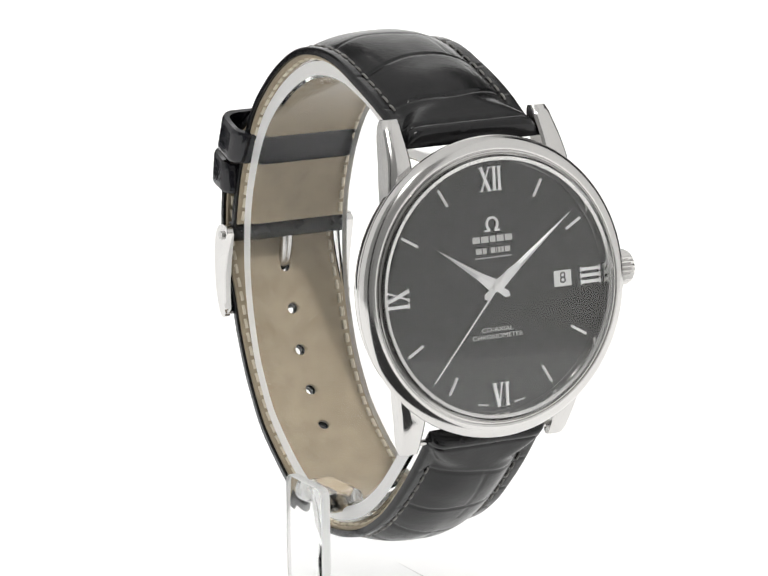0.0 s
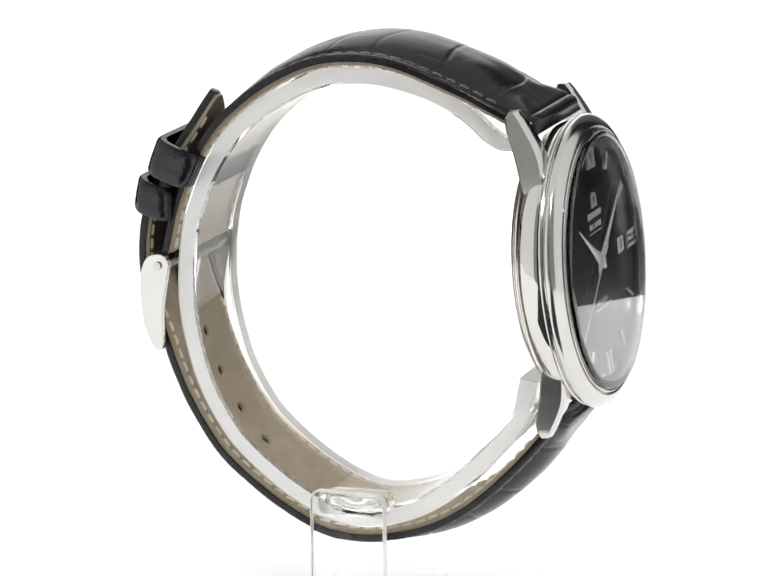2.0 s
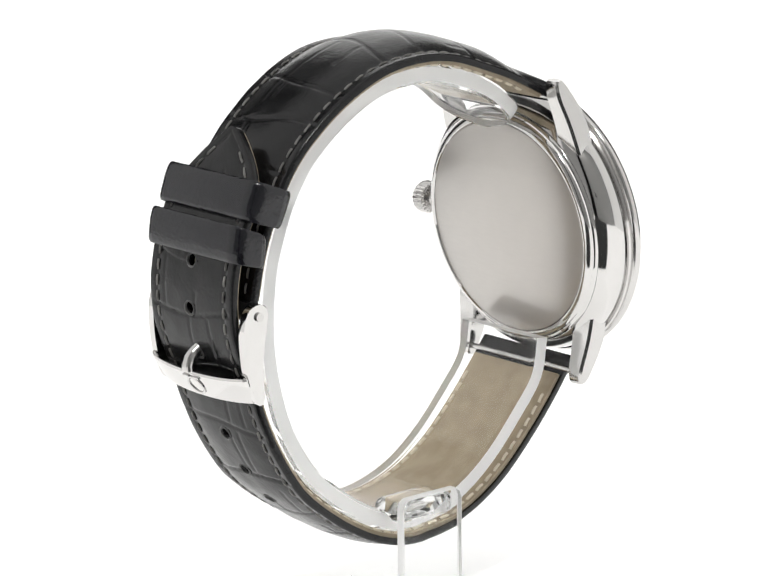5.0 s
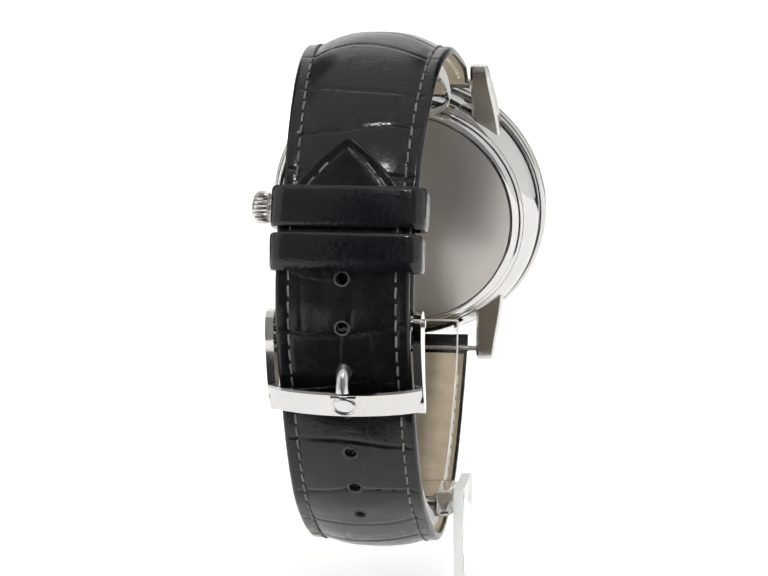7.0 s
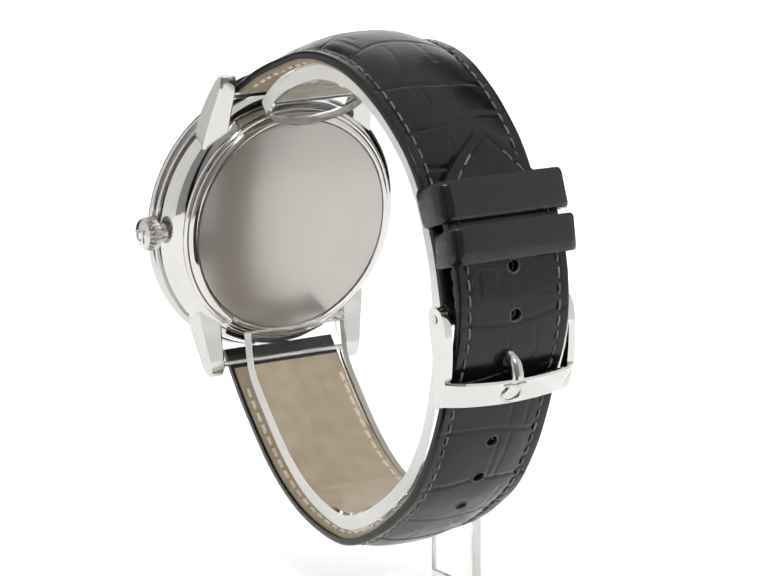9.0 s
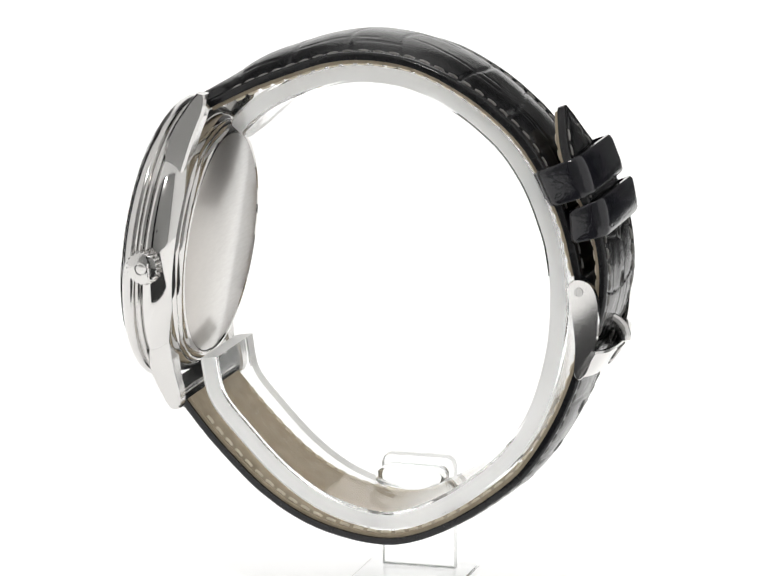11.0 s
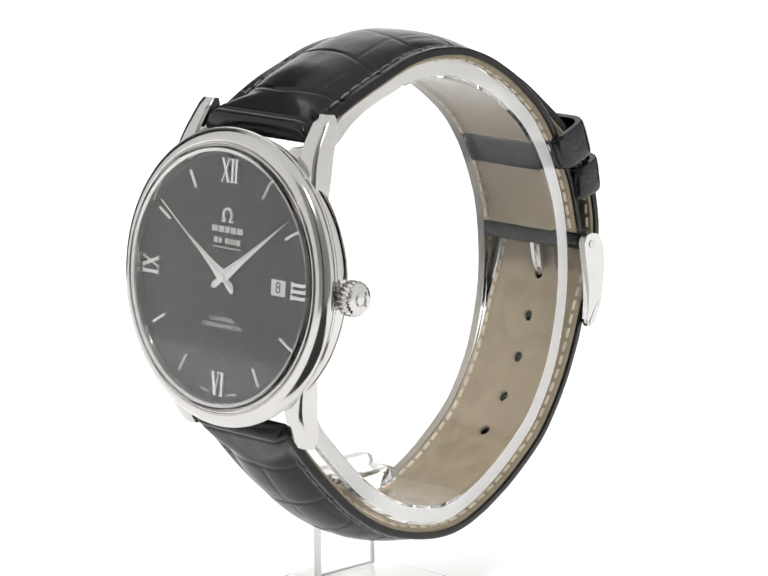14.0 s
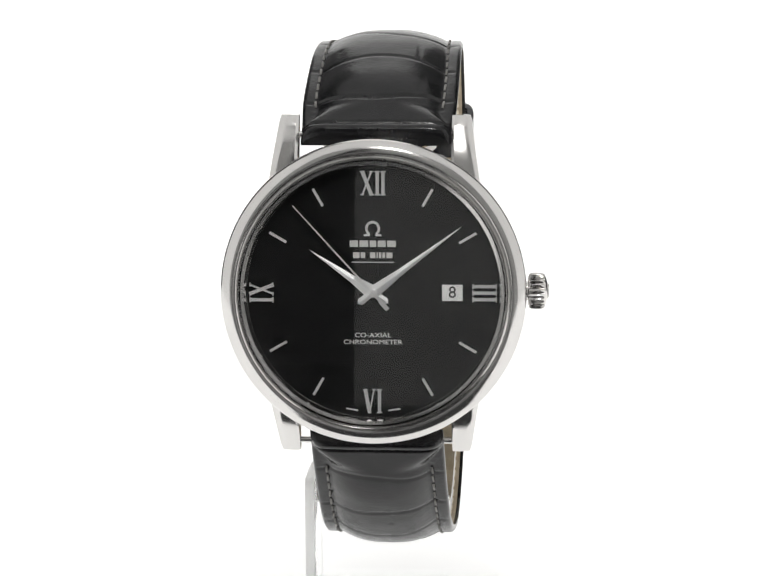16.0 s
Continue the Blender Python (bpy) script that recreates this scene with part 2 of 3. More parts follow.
def studio():
    def sheet(name, bm, material, label, kind="structure"):
        ob = new(name, finish(bm, name, material, scale=1.0))
        return tagged(ob, label, kind=kind)

    # paper sweep: floor that curls up into the back, with a glow of its own
    bm = bmesh.new()
    line = [(-0.44, 0.0), (0.17, 0.0), (0.21, 0.0), (0.30, 0.0)]
    line += [(0.30 + 0.25 * math.sin(a), 0.25 - 0.25 * math.cos(a)) for a in (math.pi / 2 * i / 12 for i in range(1, 13))]
    line += [(0.55, 0.80)]
    # Cut narrow at the back, so that dark gaps show in reflections.
    rows = [[bm.verts.new((x if y < 0.18 else x * 0.42, y, z)) for y, z in line] for x in (-0.42, 0.42)]
    low_rows = [[bm.verts.new((x if y < 0.18 else x * 0.42, y + 0.004, z - 0.004)) for y, z in line] for x in (-0.42, 0.42)]
    for i in range(len(line) - 1):
        bm.faces.new((rows[0][i], rows[1][i], rows[1][i + 1], rows[0][i + 1]))
        bm.faces.new((low_rows[0][i], low_rows[0][i + 1], low_rows[1][i + 1], low_rows[1][i]))
    sheet("floor", bm, SWEEP, "white paper sweep with added glow, curling up behind the turntable")

    bm = bmesh.new()
    box(bm, (-0.44, -0.44, 0.0), (-0.42, 0.30, 0.80))
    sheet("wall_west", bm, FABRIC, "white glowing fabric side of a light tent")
    bm = bmesh.new()
    box(bm, (0.42, -0.44, 0.0), (0.44, 0.30, 0.80))
    sheet("wall_east", bm, FABRIC, "white glowing fabric side of a light tent")
    # Unseen back wall, kept grey to dim what the dial reflects at grazing angles.
    bm = bmesh.new()
    box(bm, (-0.44, 0.56, 0.0), (0.44, 0.58, 0.80))
    sheet("wall_north", bm, CARD, "unseen grey back of the light tent, left unlit to darken reflections")
    bm = bmesh.new()
    box(bm, (-0.44, -0.44, 0.80), (0.44, 0.58, 0.82))
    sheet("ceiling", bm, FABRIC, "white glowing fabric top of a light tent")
    # unseen dark sheet before the watch, added so that the steel reflects dark
    bm = bmesh.new()
    prism(bm, [(-0.035, -0.053), (0.035, -0.053), (0.12, -0.42), (-0.12, -0.42)][::-1], 0.001, 0.003, Matrix.Identity(4))
    sheet("floor_dark_sheet", bm, DARK, "unseen dark sheet added on the floor to darken reflections")
    # front of the tent, with a gap between its flaps and an opening for the lens
    bm = bmesh.new()
    box(bm, (-0.44, -0.452, 0.0), (-0.145, -0.446, 0.80))
    sheet("wall_front_west", bm, FLAP, "white front flap of the light tent")
    bm = bmesh.new()
    for lo, hi in (((-0.076, 0.0), (0.44, 0.136)), ((-0.076, 0.136), (-0.013, 0.162)), ((0.013, 0.136), (0.44, 0.162)), ((-0.076, 0.162), (0.44, 0.80))):
        box(bm, (lo[0], -0.452, lo[1]), (hi[0], -0.446, hi[1]))
    sheet("wall_front_east", bm, FLAP, "white front flap of the light tent with an opening for the lens")
    # unseen dark surround behind the camera and round the tent, added for dark reflections
    bm = bmesh.new()
    box(bm, (-0.92, -0.94, 0.0), (0.92, -0.92, 0.95))
    sheet("wall_south", bm, DARK, "unseen dark sheet behind the camera, added to darken reflections")
    for name, lo, hi in (("wall_room_west", (-0.94, -0.92, 0.0), (-0.92, 0.92, 0.95)), ("wall_room_east", (0.92, -0.92, 0.0), (0.94, 0.92, 0.95)),
                         ("wall_room_north", (-0.92, 0.90, 0.0), (0.92, 0.92, 0.95))):
        bm = bmesh.new()
        box(bm, lo, hi)
        sheet(name, bm, DARK, "unseen dark wall added round the tent to darken reflections")
    bm = bmesh.new()
    box(bm, (-0.94, -0.94, 0.95), (0.94, 0.92, 0.97))
    sheet("room_ceiling", bm, DARK, "unseen dark cover added above the tent")
    bm = bmesh.new()
    box(bm, (-0.92, -0.92, -0.010), (0.92, 0.90, -0.006))
    sheet("tabletop", bm, DARK, "dark table under the paper sweep")


def turntable():
    base = new("turntable")
    tagged(base, "round white turntable platter under the watch stand", "turntable")
    bm = bmesh.new()
    lathe(bm, [(0, 0.2), (48, 0.2), (48.6, 0.5), (49, 1.2), (49, 2.6), (48.5, 3.0), (47.8, 3.1), (0, 3.1)], Matrix.Identity(4), 128)
    part("platter", bm, PLATTER, base, "white platter with added glow")
    bm = bmesh.new()
    lathe(bm, [(0, 0.02), (40, 0.02), (40, 0.19), (0, 0.19)], Matrix.Identity(4), 64)
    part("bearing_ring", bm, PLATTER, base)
    return base


studio()
platter = turntable()

# ---- the acrylic stand ----
STAND_TOP = 3.1      # the platter's height


def display_stand():
    stand = new("display_stand")
    tagged(stand, "clear acrylic C-ring watch stand with a flat post", "display stand")
    # the open ring inside the strap
    arc = Path(low([(-22.0, 108.0), (-20.0, 110.3), (-16.5, 113.4), (-12.7, 115.5), (-8.1, 117.2), (-4.8, 118.1), (-1.5, 118.5), (1.8, 118.4), (5.2, 117.9),
                    (8.5, 116.8), (11.9, 115.1), (15.2, 113.0), (18.6, 110.2), (20.6, 108.1), (22.2, 105.9), (23.7, 103.4), (25.0, 100.6),
                    (26.1, 97.6), (26.9, 95.0), (27.5, 91.5), (27.8, 88.0), (27.8, 83.0), (27.0, 77.5), (25.1, 71.0), (22.3, 65.8), (19.1, 61.8),
                    (12.5, 56.6), (5.7, 53.2), (0.0, 52.45), (-7.8, 54.6), (-14.4, 58.9), (-20.2, 64.8), (-24.2, 69.8), (-25.4, 75.6)]))
    bm = bmesh.new()
    thick, c = 2.7, 0.35
    west, east, n = -8.0, 7.9, 170
    rings = []
    for i in range(n + 1):
        s = arc.length * i / n
        round_end = max(0.12, math.sqrt(max(0.0, 1 - max(0.0, 1 - s / 4.5) ** 2)))
        rings.append([bm.verts.new(arc.place(x * round_end, s, h - thick)) for x, h in
                      ((west, c), (west, thick - c), (west + c, thick), (east - c, thick), (east, thick - c), (east, c), (east - c, 0.0), (west + c, 0.0))])
    for a, b in zip(rings, rings[1:]):
        for k in range(8):
            f = bm.faces.new((a[k], a[(k + 1) % 8], b[(k + 1) % 8], b[k]))
            f.material_index = 1 if k in (0, 4) else 0
    bm.faces.new(rings[0][::-1]).material_index = 1
    bm.faces.new(rings[-1]).material_index = 1
    ring = part("ring", bm, ACRYLIC, stand, "clear acrylic open ring with matt edges", 25)
    ring.data.materials.append(FROSTED)
    # flat post beside the strap, the block that joins it to the ring, and the foot
    bm = bmesh.new()
    outline = [(-4.4, STAND_TOP + 0.8), (6.6, STAND_TOP + 0.8), (6.6, 19.3), (6.3, 20.2), (5.5, 20.7), (-3.3, 20.7), (-4.1, 20.2), (-4.4, 19.3)]
    prism(bm, outline, -12.4, -11.0, Matrix(((0, 0, 1, 0), (1, 0, 0, 0), (0, 1, 0, 0), (0, 0, 0, 1))))
    bmesh.ops.bevel(bm, geom=list(bm.edges), offset=0.18, segments=2, affect="EDGES", profile=0.5)
    for f in bm.faces:
        f.normal_update()
        f.material_index = 0 if abs(f.normal.x) > 0.95 else 1
    post = part("post", bm, ACRYLIC_THIN, stand, "flat clear acrylic post")
    post.data.materials.append(FROSTED)
    bm = bmesh.new()
    box(bm, (-10.98, -3.9, 16.6), (-5.0, 6.1, 19.7), 1.3, segments=4)
    block = part("joint", bm, ACRYLIC_BLOCK, stand, "clear acrylic joint block")
    bm = bmesh.new()
    box(bm, (-16.0, -7.0, STAND_TOP + 0.02), (7.0, 9.0, STAND_TOP + 0.8), 0.2)
    foot = part("foot", bm, ACRYLIC_THIN, stand, "clear acrylic foot plate")
    for ob in (ring, post, block, foot):
        ob.visible_shadow = False
    return stand


stand = display_stand()

# ---- the watch ----
CASE = Matrix.Translation((-0.1, -31.35, 91.6 - LIFT)) @ pose(0, 0, 0, 0, 0, 0.2) @ pose(0, 0, 0, 90 - 6.0, 0, 0)

watch = new("wristwatch")
tagged(watch, "steel dress watch with black dial and black crocodile-grain strap", "watch")


def case_and_bezel():
    bm = bmesh.new()
    lathe(bm, [(17.0, -0.5), (17.2, -1.76), (19.3, -1.8), (19.42, -2.2), (19.4, -2.7), (19.25, -3.3), (18.95, -4.0), (18.5, -4.7), (17.9, -5.3), (17.5, -5.6), (15.0, -5.62), (15.0, -0.5)], CASE, closed=True)
    case = part("case", bm, POLISHED, watch, "polished steel case with four lugs", 30)
    bm = bmesh.new()
    lathe(bm, [(16.7, 0.02), (16.75, 0.9), (16.95, 1.35), (17.2, 1.42), (17.72, 1.42), (17.74, 1.05), (17.86, 1.0), (17.92, 1.22), (18.04, 1.3), (18.16, 1.26), (18.2, 0.98), (18.3, 0.95), (18.36, 1.14),
               (18.5, 1.2), (18.8, 1.17), (19.2, 1.02), (19.6, 0.76), (19.95, 0.42), (20.2, 0.02), (20.28, -0.35), (20.18, -0.68), (19.95, -0.9), (19.72, -0.98),
               (19.6, -1.04), (19.6, -1.16), (19.8, -1.24), (19.88, -1.48), (19.72, -1.74), (17.3, -1.75)], CASE, closed=True)
    part("bezel", bm, SOFT_POLISH, case, "rounded polished steel bezel with a fine double groove", 30)
    bm = bmesh.new()
    lathe(bm, [(17.45, -5.63), (17.35, -5.9), (17.1, -6.12), (16.85, -6.16), (16.75, -6.34), (16.5, -6.62), (16.1, -6.85), (15.8, -6.88), (15.62, -6.6), (15.6, -5.8)], CASE, closed=True)
    part("case_back_rim", bm, POLISHED, case, "polished rim of the case back", 30)
    bm = bmesh.new()
    lathe(bm, [(0, -5.8), (15.58, -5.8), (15.58, -6.72), (15.45, -6.8), (0, -6.8)], CASE)
    part("case_back", bm, BACK_STEEL, case, "plain brushed steel case back under clear film")
    # lugs: sections from the root inside the case to the tip
    for sx in (-1, 1):
        for sv in (-1, 1):
            bm = bmesh.new()
            rings = []
            spots = ((11.5, -4.6, -1.5, 14.2), (12.8, -5.0, -1.5, 14.1), (14.2, -5.3, -1.55, 13.95), (16.0, -5.7, -1.9, 13.6), (17.6, -6.2, -2.6, 13.3), (19.0, -6.75, -3.5, 13.05),
                     (20.3, -6.9, -4.4, 12.85), (21.1, -6.5, -5.0, 12.55))
            stations = np.concatenate([np.linspace(11.5, 20.4, 18), [20.7, 20.9, 21.05, 21.1]])
            curves = [np.interp(stations, [p[0] for p in spots], [p[m] for p in spots]) for m in (1, 2, 3)]
            for q in curves:
                for _ in range(4):
                    q[1:-4] = (q[:-5] + 2 * q[1:-4] + q[2:-3]) / 4
            for v, back, front, outer in zip(stations, *curves):
                inner, c = 10.2, 0.36
                loop = [(inner, back + c), (inner, front - c), (inner + c, front), (outer - 1.1, front - 0.03), (outer - 0.35, front - 0.2), (outer, front - 0.55),
                        (outer, back + c), (outer - c, back), (inner + c, back)]
                reach = 11.5 + (v - 11.5) * (1.21 if sv > 0 else 1.08)
                rings.append([bm.verts.new(CASE @ Vector((sx * x, sv * reach, w))) for x, w in loop])
            for a, b in zip(rings, rings[1:]):
                for k in range(9):
                    bm.faces.new((a[k], a[(k + 1) % 9], b[(k + 1) % 9], b[k])).material_index = 1 if k == 5 else 0
            bm.faces.new(rings[0][::-1])
            bm.faces.new(rings[-1]).material_index = 1
            lug = part("lug", bm, SOFT_POLISH, case, "", 42)
            lug.data.materials.append(SATIN)
    # spring bars between the lugs
    for sv in (-1, 1):
        bm = bmesh.new()
        tube(bm, [CASE @ Vector((x, sv * 20.5, -5.6)) for x in (-10.2, -9.4, 9.4, 10.2)], 0.45, 12)
        part("spring_bar", bm, SATIN, case)
    # crown: fluted knob on a short stem
    bm = bmesh.new()
    axis = CASE @ Matrix.Translation((19.65, 0, -2.85)) @ pose(0, 0, 0, 0, 90, 0)
    lathe(bm, [(0, -0.5), (1.3, -0.5), (1.3, 0.8), (0, 0.8)], axis, 32)
    crown = part("crown", bm, SATIN, case, "fluted polished steel crown")
    bm = bmesh.new()
    flutes, rings = 22, []
    for w, r, depth in ((0.75, 1.9, 0.1), (0.92, 2.3, 0.3), (1.2, 2.42, 0.34), (2.3, 2.44, 0.34), (2.65, 2.36, 0.26), (2.9, 2.2, 0.08), (3.02, 2.0, 0.0), (3.2, 1.6, 0.0), (3.32, 1.1, 0.0), (3.38, 0.6, 0.0), (3.4, 0.2, 0.0)):
        rings.append([bm.verts.new(axis @ Vector(((r - depth * (0.5 + 0.5 * math.cos(flutes * a))) * math.cos(a), (r - depth * (0.5 + 0.5 * math.cos(flutes * a))) * math.sin(a), w)))
                      for a in (2 * math.pi * i / 176 for i in range(176))])
    for a, b in zip(rings, rings[1:]):
        for i in range(176):
            bm.faces.new((a[i], a[(i + 1) % 176], b[(i + 1) % 176], b[i]))
    bm.faces.new(rings[0][::-1])
    bm.faces.new(rings[-1])
    part("knob", bm, SOFT_POLISH, crown)
    bm = bmesh.new()
    end = axis @ Matrix.Translation((0, 0, 3.42))
    lathe(bm, [(0.72, -0.25), (0.72, 0.02), (0.84, 0.08), (0.98, 0.0), (0.98, -0.25)], end, 40, closed=True)
    for side in (-1, 1):
        bar(bm, (0.98, side * 0.3), (0.98, side * 0.95), 0.22, -0.25, 0.04, end)
    part("emblem", bm, SATIN, crown, "raised ring emblem on the crown")
    # domed crystal
    bm = bmesh.new()
    top = [(17.68 * math.sin(a * 0.5) / math.sin(0.5), 0.0) for a in [i / 14 for i in range(15)]]
    top = [(r, 1.98 + 0.36 * (1 - (r / 17.68) ** 2)) for r, _ in top]
    under = [(r * 17.4 / 17.68, w - 0.55) for r, w in top[::-1]]
    top[-1:] = [(17.4, top[-1][1] + 0.005), (17.62, top[-1][1] - 0.08), (17.68, top[-1][1] - 0.25)]
    lathe(bm, top + under, CASE)
    glass = part("crystal", bm, CRYSTAL, watch, "clear domed watch crystal", 40)
    glass.visible_shadow = False
    return case


def dial_and_hands():
    def flat(z=0.0):
        return CASE @ Matrix.Translation((0, 0, z))

    bm = bmesh.new()
    lathe(bm, [(0, -0.4), (16.68, -0.4), (16.68, -0.1), (16.0, -0.02), (0, 0.0)], CASE)
    dial = part("dial", bm, LACQUER, watch, "glossy black lacquered dial with silver markers")

    def numeral(name, strokes, spin, radius):
        """Strokes are (p, q, width) about the numeral's centre, set at a clock angle."""
        a = radians(spin)
        m = CASE @ Matrix.Translation((radius * math.sin(a), radius * math.cos(a), 0)) @ pose(0, 0, 0, 0, 0, -spin)
        if name == "numeral_six":
            m = m @ pose(0, 0, 0, 0, 0, 180)
        bm = bmesh.new()
        for i, (p, q, width) in enumerate(strokes):
            bar(bm, p, q, width, -0.02, 0.24 + 0.006 * i, m)
        part(name, bm, APPLIED, dial, "applied polished steel numeral", 20)

    h = 1.6

    def upright(x):
        return [((x, -h), (x, h), 0.42), ((x - 0.36, h - 0.08), (x + 0.36, h - 0.08), 0.14), ((x - 0.36, -h + 0.08), (x + 0.36, -h + 0.08), 0.14)]

    def cross(x, w):
        return [((x - w, h), (x + w, -h), 0.46), ((x + w, h), (x - w, -h), 0.22),
                ((x - w - 0.3, h - 0.08), (x - w + 0.3, h - 0.08), 0.13), ((x + w - 0.25, h - 0.08), (x + w + 0.25, h - 0.08), 0.13),
                ((x - w - 0.25, -h + 0.08), (x - w + 0.25, -h + 0.08), 0.13), ((x + w - 0.3, -h + 0.08), (x + w + 0.3, -h + 0.08), 0.13)]

    def vee(x, w):
        return [((x - w, h), (x, -h), 0.46), ((x + w, h), (x, -h), 0.2),
                ((x - w - 0.3, h - 0.08), (x - w + 0.3, h - 0.08), 0.13), ((x + w - 0.25, h - 0.08), (x + w + 0.25, h - 0.08), 0.13)]

    numeral("numeral_twelve", cross(-0.75, 0.62) + upright(0.62) + upright(1.38), 0, 14.45)
    numeral("numeral_three", upright(-0.86) + upright(0.0) + upright(0.86), 90, 14.75)
    numeral("numeral_six", vee(-0.45, 0.58) + upright(0.85), 180, 14.45)
    numeral("numeral_nine", upright(-1.05) + cross(0.35, 0.62), 270, 14.75)
    for hour in (1, 2, 4, 5, 7, 8, 10, 11):
        a = radians(hour * 30)
        m = CASE @ pose(0, 0, 0, 0, 0, -hour * 30)
        bm = bmesh.new()
        for side in (-1, 1):
            prism(bm, [(0, 13.15), (side * 0.17, 13.2), (side * 0.17, 15.75), (0, 15.8)], -0.02, 0.16, m)
        bar(bm, (0, 13.2), (0, 15.75), 0.13, 0.0, 0.26, m)
        part("hour_marker", bm, APPLIED, dial, "", 20)
    # date opening
    bm = bmesh.new()
    prism(bm, [(9.15, -1.08), (11.85, -1.08), (11.85, 1.08), (9.15, 1.08)], -0.02, 0.03, CASE)
    date = part("date_window", bm, DATE_WHITE, dial, "white date window showing 8")
    ob = new("date_numeral", text_mesh("8", 2.15, 0.012, DATE_BLACK, "date_numeral"))
    ob.parent = date
    ob.matrix_basis = mm_pose(CASE @ Matrix.Translation((10.5, 0.0, 0.05)))
    for name, words, size, v in (("upper_print", "CO-AXIAL", 0.86, -5.7), ("lower_print", "CHRONOMETER", 0.86, -6.62)):
        ob = new(name, text_mesh(words, size, 0.012, PRINT, name))
        ob.parent = dial
        ob.matrix_basis = mm_pose(CASE @ Matrix.Translation((0, v, 0.03)) @ Matrix.Diagonal((1.22, 1, 1, 1)))
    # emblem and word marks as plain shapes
    bm = bmesh.new()
    outer = [(0.98 * math.cos(radians(a)), 8.45 + 1.02 * math.sin(radians(a))) for a in range(-46, 227, 8)]
    inner = [(0.66 * math.cos(radians(a)), 8.45 + 0.70 * math.sin(radians(a))) for a in range(236, -57, -8)]
    prism(bm, [(0.36, 7.46), (1.15, 7.46), (1.15, 7.70)] + outer + [(-1.15, 7.70), (-1.15, 7.46), (-0.36, 7.46)] + inner, -0.02, 0.2, CASE)
    part("emblem", bm, APPLIED, dial, "applied open ring emblem")
    bm = bmesh.new()
    for x0, x1 in ((-3.05, -1.95), (-1.75, -0.6), (-0.4, 0.45), (0.65, 1.7), (1.9, 3.05)):
        bar(bm, (x0, 6.45), (x1, 6.45), 0.85, 0.0, 0.02, CASE)
    part("word_mark", bm, PRINT_GREY, dial, "white bars in place of a word mark")
    bm = bmesh.new()
    for x0, x1 in ((-2.6, -1.75), (-1.6, -1.0), (-0.35, 0.35), (0.5, 0.65), (0.8, 1.15), (1.28, 1.65), (1.8, 2.6)):
        bar(bm, (x0, 4.92), (x1, 4.92), 0.75, 0.0, 0.02, CASE)
    bar(bm, (-2.8, 4.0), (2.8, 4.0), 0.13, 0.0, 0.02, CASE)
    part("model_mark", bm, PRINT_GREY, dial, "white bars in place of a model mark")
    bm = bmesh.new()
    for side in (-1, 1):
        bar(bm, (side * 2.0, -15.7), (side * 3.6, -15.45), 0.2, 0.0, 0.02, CASE)
    part("origin_print", bm, PRINT_GREY, dial, "small white bars of print")
    # hands: faceted tapers with a short tail
    for name, spin, length, wide, z in (("hour_hand", 304.0, 10.2, 0.95, 0.34), ("minute_hand", 53.2, 14.9, 0.85, 0.52)):
        m = CASE @ Matrix.Translation((0, 0, z)) @ pose(0, 0, 0, 0, 0, -spin)
        bm = bmesh.new()
        edge = [(0.0, length), (wide * 0.55, length * 0.3), (wide, 0.35), (0.42, -0.4), (0.5, -2.0), (0.0, -2.5), (-0.5, -2.0), (-0.42, -0.4), (-wide, 0.35), (-wide * 0.55, length * 0.3)]
        rim = [bm.verts.new(m @ Vector((x, y, 0))) for x, y in edge]
        base = [bm.verts.new(m @ Vector((x, y, -0.06))) for x, y in edge]
        spine = [bm.verts.new(m @ Vector((0, y, 0.14))) for y in (length * 0.97, length * 0.3, 0.35, -0.4, -2.0, -2.4)]
        right = [rim[i] for i in (0, 1, 2, 3, 4, 5)]
        left = [rim[i] for i in (0, 9, 8, 7, 6, 5)]
        for i in range(5):
            bm.faces.new((right[i], spine[i], spine[i + 1], right[i + 1]))
            bm.faces.new((left[i], left[i + 1], spine[i + 1], spine[i]))
        for i in range(10):
            bm.faces.new((rim[i], rim[(i + 1) % 10], base[(i + 1) % 10], base[i]))
        bm.faces.new(base[::-1])
        part(name, bm, HAND_STEEL, watch, "faceted silver " + name.replace("_", " "), 12)
    bm = bmesh.new()
    flat_m = Matrix.Identity(4)
    prism(bm, [(-0.07, 15.6), (0.07, 15.6), (0.13, 0.6), (0.13, -1.2), (0.3, -1.6), (0.3, -3.0), (-0.3, -3.0), (-0.3, -1.6), (-0.13, -1.2), (-0.13, 0.6)], 0.70, 0.78, flat_m)
    lathe(bm, [(0.62, 0.68), (0.62, 0.84), (0.45, 0.9), (0, 0.9)], flat_m, 32)
    return part("second_hand", bm, APPLIED, watch, "thin silver second hand")


def mm_pose(m):
    """A pose in millimetres as one in metres."""
    out = m.copy()
    out.translation = m.translation * MM
    return out


case = case_and_bezel()
second_hand = dial_and_hands()

